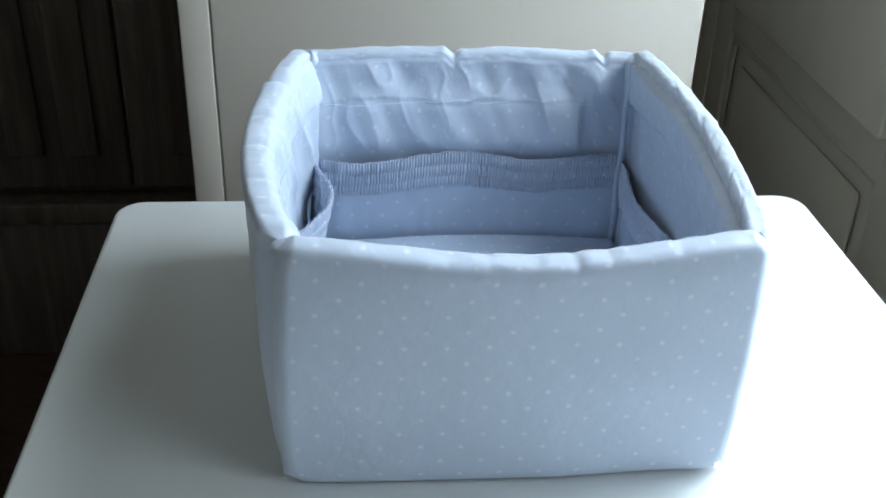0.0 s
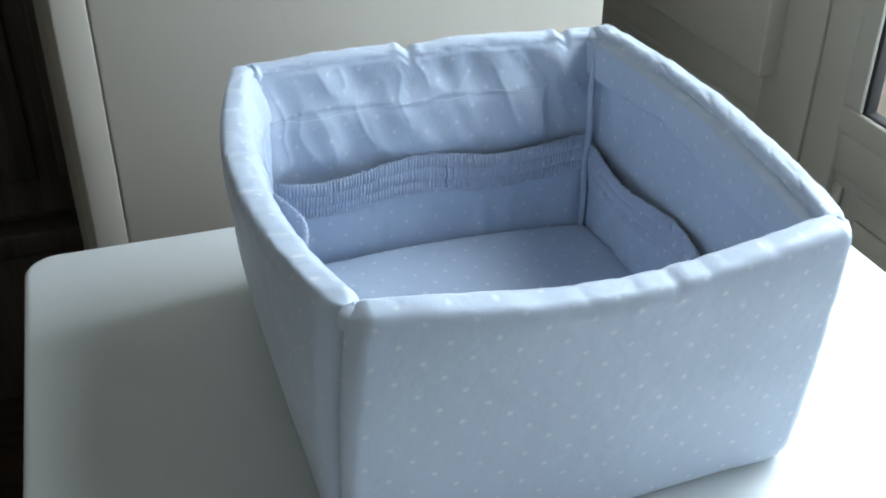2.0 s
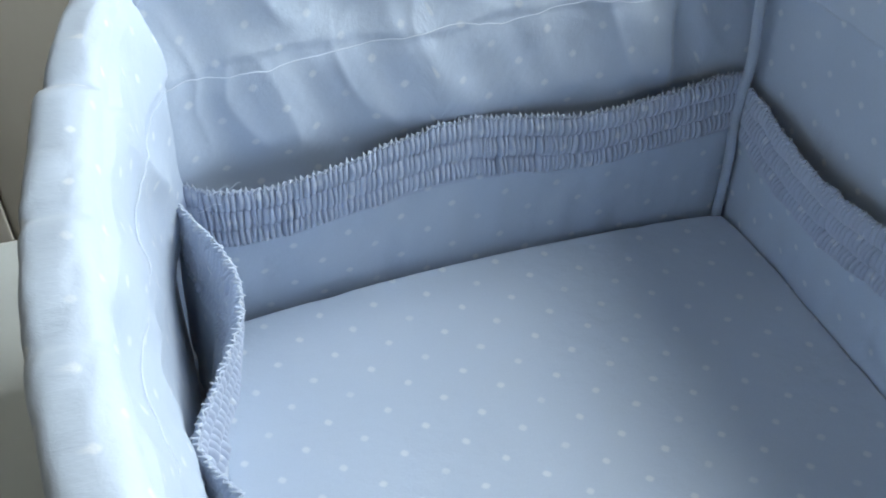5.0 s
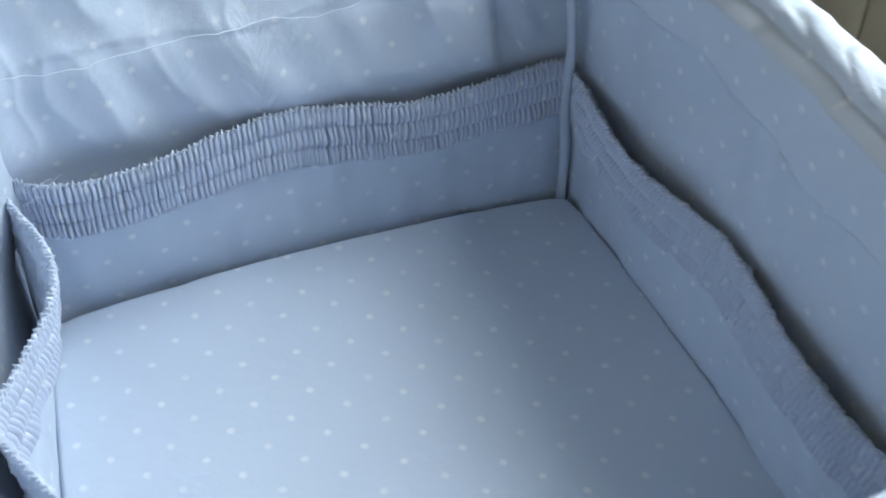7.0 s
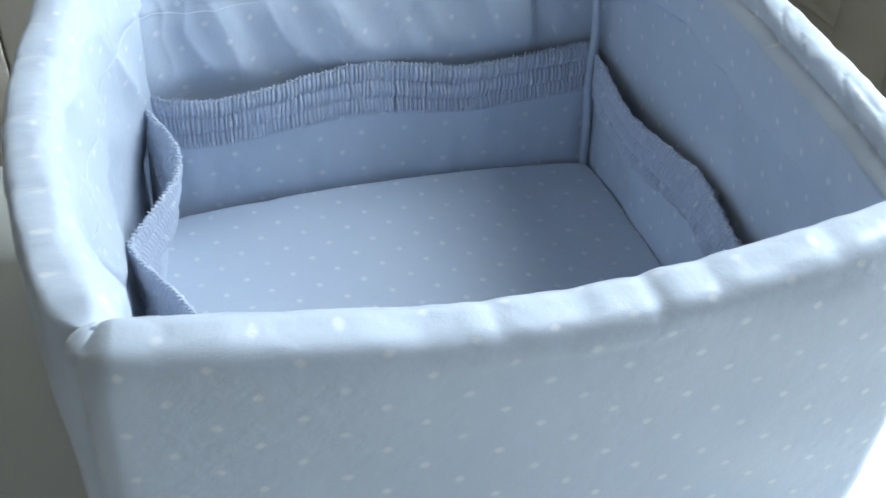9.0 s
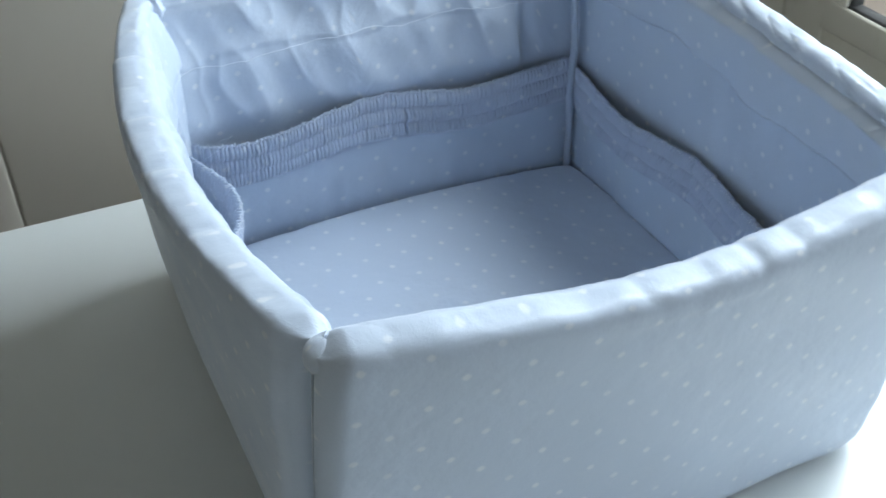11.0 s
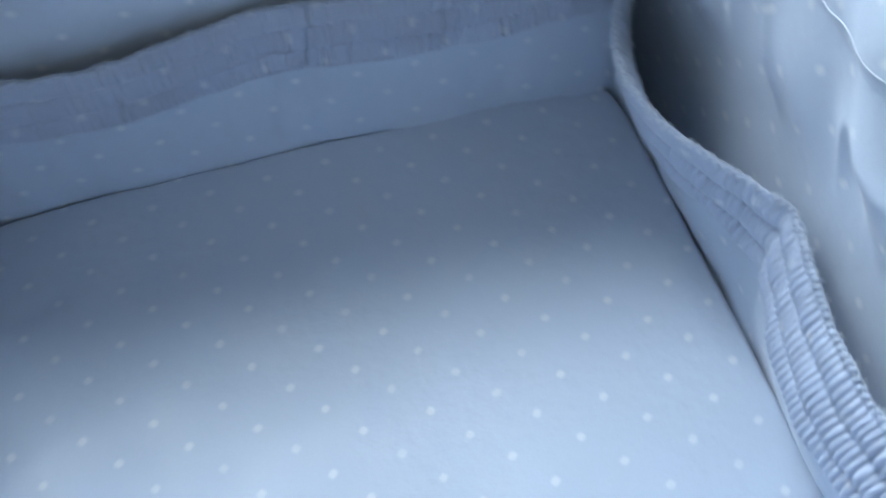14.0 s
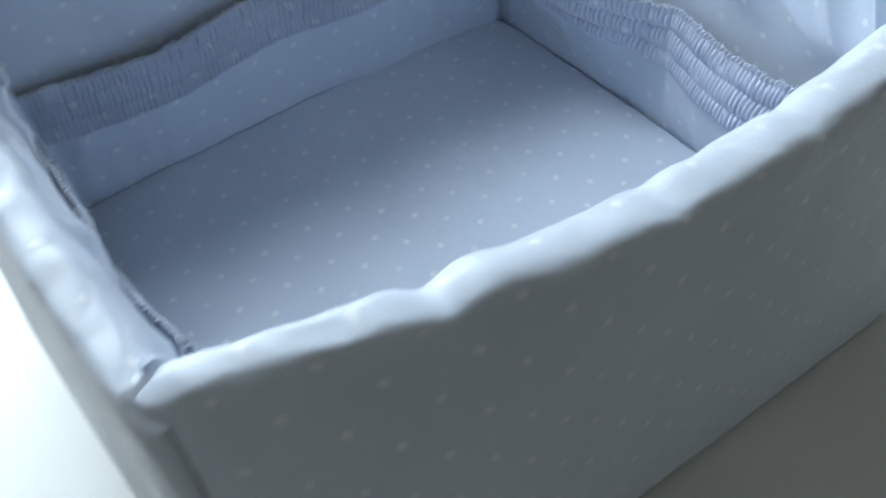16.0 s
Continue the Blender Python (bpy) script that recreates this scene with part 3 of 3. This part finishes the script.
# gathered pockets along the inner faces
def pocket(side, stand, top_z, pleats, label, swell=lambda t: 0.0 * t):
    w = walls[side]
    cols, rows_n = 1500, 84
    a, b = 0.015 / w.length, 1 - 0.015 / w.length
    u = np.linspace(a, b, cols)
    s = u * w.length
    t = (u - a) / (b - a)
    top = top_z(t)
    band = 0.037
    rng = np.random.RandomState(w.seed)
    phase = 2 * np.pi * pleats * t + 1.1 * soft(t * pleats * 0.35, t * 0, w.seed + 50)
    strength = 0.95 + 0.22 * soft(t * 14, t * 0, w.seed + 51)
    ends = ease(0.0, 0.05, t) * ease(1.0, 0.95, t)
    seam = 1 - 0.75 * np.exp(-((t - 0.5) / 0.012) ** 2)  # sewn to the lining halfway
    rows, uvs = [], []
    foot = TOP + 0.009
    for k in range(rows_n):
        v = k / (rows_n - 1)
        v = 1 - (1 - v) ** 1.35
        h = top - foot
        z = foot + h * v
        down = top - z
        r = np.clip(1 - down / band, 0, 1)  # 0 at the band's lower seam, 1 at its top
        row = r * 3.0
        arch = np.abs(np.sin(np.pi * np.clip(row, 0, 3))) ** 0.6
        lane = np.floor(np.clip(row, 0, 2.55))
        shift = lane * 1.0
        wav = (phase + shift + 1.7 * soft(t * pleats * 0.8, row * 0.8 + t * 0, w.seed + 52)) / 2
        rip = 2 * np.abs(np.sin(wav)) ** 0.5 - 1.45
        cell = 0.95 + 0.65 * soft(t * pleats * 0.45 + lane * 5.3, lane * 7.0 + 0.5, w.seed + 55)
        pleat = (0.0042 if side in ("right", "back") else 0.0034) * strength * seam * cell * rip * (0.42 + 0.58 * arch) * (1 - 0.8 * ease(0.86, 1.0, r)) * ease(0.01, 0.07, r)
        frill = 0.0009 * np.sin(phase) * ease(0.88, 1.0, r)
        skirt = (1 - ease(0.0, 0.3, r)) * (0.0016 * soft(t * 24, v * 3 + t * 0, w.seed + 53) )
        proud = 0.0030 * ease(-0.02, 0.12, r) * np.sqrt(np.clip(1.15 - r, 0, 1))
        lean = stand(t) * v ** 1.15 + swell(t) * np.sin(np.pi * v ** 1.3) + proud - 0.0022 * (1 - arch) * ease(0.05, 0.12, r) * (r < 0.97)
        zz = z + 0.0009 * np.cos(phase) * ease(0.92, 1.0, r) + 0.0008 * soft(t * pleats * 0.5, t * 0, w.seed + 54) * r
        off = -(half_at(zz) + 0.0022 + lean + (pleat + frill) * ends + skirt)
        rows.append(w.face(u, zz, off))
        uvs.append(np.stack([s * 1.0 + 0.01, z - foot + 0.3], -1))
    brim = rows[-1] - np.array([0, 0.18, TOP])
    pts = np.array(rows) - np.array([0, 0.18, TOP])
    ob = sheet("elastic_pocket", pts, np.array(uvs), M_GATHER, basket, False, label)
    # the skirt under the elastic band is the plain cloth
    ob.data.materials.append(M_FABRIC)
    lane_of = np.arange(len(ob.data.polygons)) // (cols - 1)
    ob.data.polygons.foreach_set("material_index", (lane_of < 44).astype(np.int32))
    mod = ob.modifiers.new("thickness", "SOLIDIFY")
    mod.thickness, mod.offset = 0.0011, 0.0
    # pale overlocking that zigzags over the upper edge
    zig = []
    turns = int(pleats * 1.35)
    inward = -np.array([w.out[0], w.out[1], 0.0])
    for k in range(turns * 2):
        at = (k + 0.3 * rng.uniform(-1, 1)) / (turns * 2)
        p = brim[int(np.clip(at, 0, 0.999) * cols)]
        side_step = 0.0013 if k % 2 else -0.0011
        zig.append(tuple(p + inward * side_step + np.array([0, 0, 0.0007 - (0.0016 if k % 2 else 0.0)])))
    tube("overlock_stitch", zig, 0.00042, M_STITCH, ob, "pale zigzag thread along the pocket edge")
    return ob


def lobes(t, first, second, mid=0.5, base=0.0, sharp=1.4):
    a = np.sin(np.pi * np.clip(t / mid, 0, 1)) ** sharp
    b = np.sin(np.pi * np.clip((t - mid) / (1 - mid), 0, 1)) ** sharp
    return base + first * a + second * b


pocket("back", lambda t: lobes(t, 0.005, 0.004, 0.5, 0.003) + 0.012 * ease(0.52, 0.84, t) * ease(1.0, 0.92, t), lambda t: 0.8625 + 0.004 * np.sin(np.pi * t) + 0.002 * np.sin(4 * np.pi * t + 0.5) + 0.003 * ease(0.14, 0.0, t) - 0.003 * np.exp(-((t - 0.28) / 0.12) ** 2), 104, "gathered elastic pocket with rows of shirring")
pocket("right", lambda t: lobes(t, 0.007, 0.009, 0.5, 0.002), lambda t: 0.857 + 0.004 * ease(0.6, 0.2, t) + 0.002 * np.cos(4 * np.pi * t), 106, "gathered elastic pocket standing off the lining")
pocket("left", lambda t: lobes(t, 0.027, 0.031, 0.47, 0.002), lambda t: 0.860 - 0.004 * np.sin(np.pi * t) ** 2, 108, "gathered elastic pocket sagging in two loops")
pocket("front", lambda t: lobes(t, 0.012, 0.033, 0.5, 0.006, 1.2), lambda t: 0.858 - 0.008 * np.sin(np.pi * t) ** 2, 100, "gathered elastic pocket sagging in two loops", lambda t: 0.013 * np.sin(np.pi * np.clip(t / 0.55, 0, 1)))


# hem stitching on the lining
def hem_thread(side):
    w = walls[side]
    u = np.linspace(0.085 if side == "left" else 0.035, 0.965, 150)
    s = u * w.length
    rim = w.rim_z(u)
    z = rim - HEM - 0.003 * soft(s * 40, s * 0, w.seed + 40) - 0.0003
    off = -(half_at(z) + inner_relief(side, s, z, rim) + 0.0007)
    pts = w.face(u, z + 0.0007 * soft(s * 160, s * 0, w.seed + 70), off) - np.array([0, 0.18, TOP])
    return tube("hem_stitch", [tuple(p) for p in pts], 0.00026, M_STITCH, basket, "thin pale line of stitching")


for side in ("front", "back", "left"):
    hem_thread(side)

# corner seams inside: a narrow folded piping down each inner corner
for x, y, high in ((0.155, 0.026, 0.16), (0.1545, 0.3485, 0.20)):
    pts = []
    for k in range(40):
        z = 0.012 + high * k / 39
        pts.append((x * (1 + 0.004 * math.sin(k * 0.35)), y - 0.18 + 0.0008 * math.sin(k * 0.5), z))
    tube("corner_piping", pts, 0.0029, M_FABRIC, basket)

# a few loose threads where the pocket band is sewn on
rng = random.Random(4)
for sx, sy, sz in ((-0.136, 0.338, 0.866), (-0.130, 0.336, 0.868), (-0.142, 0.332, 0.862)):
    pts = []
    ang = rng.uniform(-0.6, 0.9)
    for k in range(12):
        q = k / 11
        pts.append((sx + 0.011 * q * math.cos(ang), sy - 0.18 - 0.004 * q, sz - TOP + 0.007 * math.sin(q * 2.4 + ang) * q + 0.002))
    tube("loose_thread", pts, 0.0002, M_STITCH, basket, "stray pale thread end")


# bunched cloth where the rims meet
def corner_tuck(x, y, z, turn, seed, size=1.0):
    nu, nv = 72, 40
    th, ph = np.meshgrid(np.linspace(0, 2 * np.pi, nu), np.linspace(0.03, np.pi - 0.03, nv))
    turn_by = 7 / (2 * np.pi)  # a whole number of noise cells round, so that the seam closes
    round_soft = lambda q, r, sd: soft(q * turn_by * (1 - q / (2 * np.pi)) + 9, r, sd)
    fold = 1 - np.abs(round_soft(th, ph * 0.5 + seed, seed)) ** 0.8
    r = 1.0 + 0.26 * (fold - 0.6) + 0.06 * round_soft(th * 1.0, ph * 2, seed + 1)
    px = 0.0095 * size * r * np.sin(ph) * np.cos(th)
    py = 0.0080 * size * r * np.sin(ph) * np.sin(th)
    pz = 0.0080 * size * r * np.cos(ph)
    c, s = math.cos(turn), math.sin(turn)
    pts = np.stack([x + c * px - s * py, y - 0.18 + s * px + c * py, z - TOP + pz], -1)
    uvs = np.stack([th * 0.011 + x, ph * 0.01 + y], -1)
    return sheet("corner_tuck", pts, uvs, M_FABRIC, basket, False, "bunched cloth at the corner of the rim")


for (x, y), turn, seed in ((fFL, 0.7, 81), (fFR, -0.7, 83), (BR, 0.8, 85), (BL, -0.6, 87)):
    corner_tuck(x * 0.968, y + (0.004 if y < 0.1 else -0.002), 0.9625 if y < 0.1 else 0.9575, turn, seed, 1.0 if y < 0.1 else 1.15)
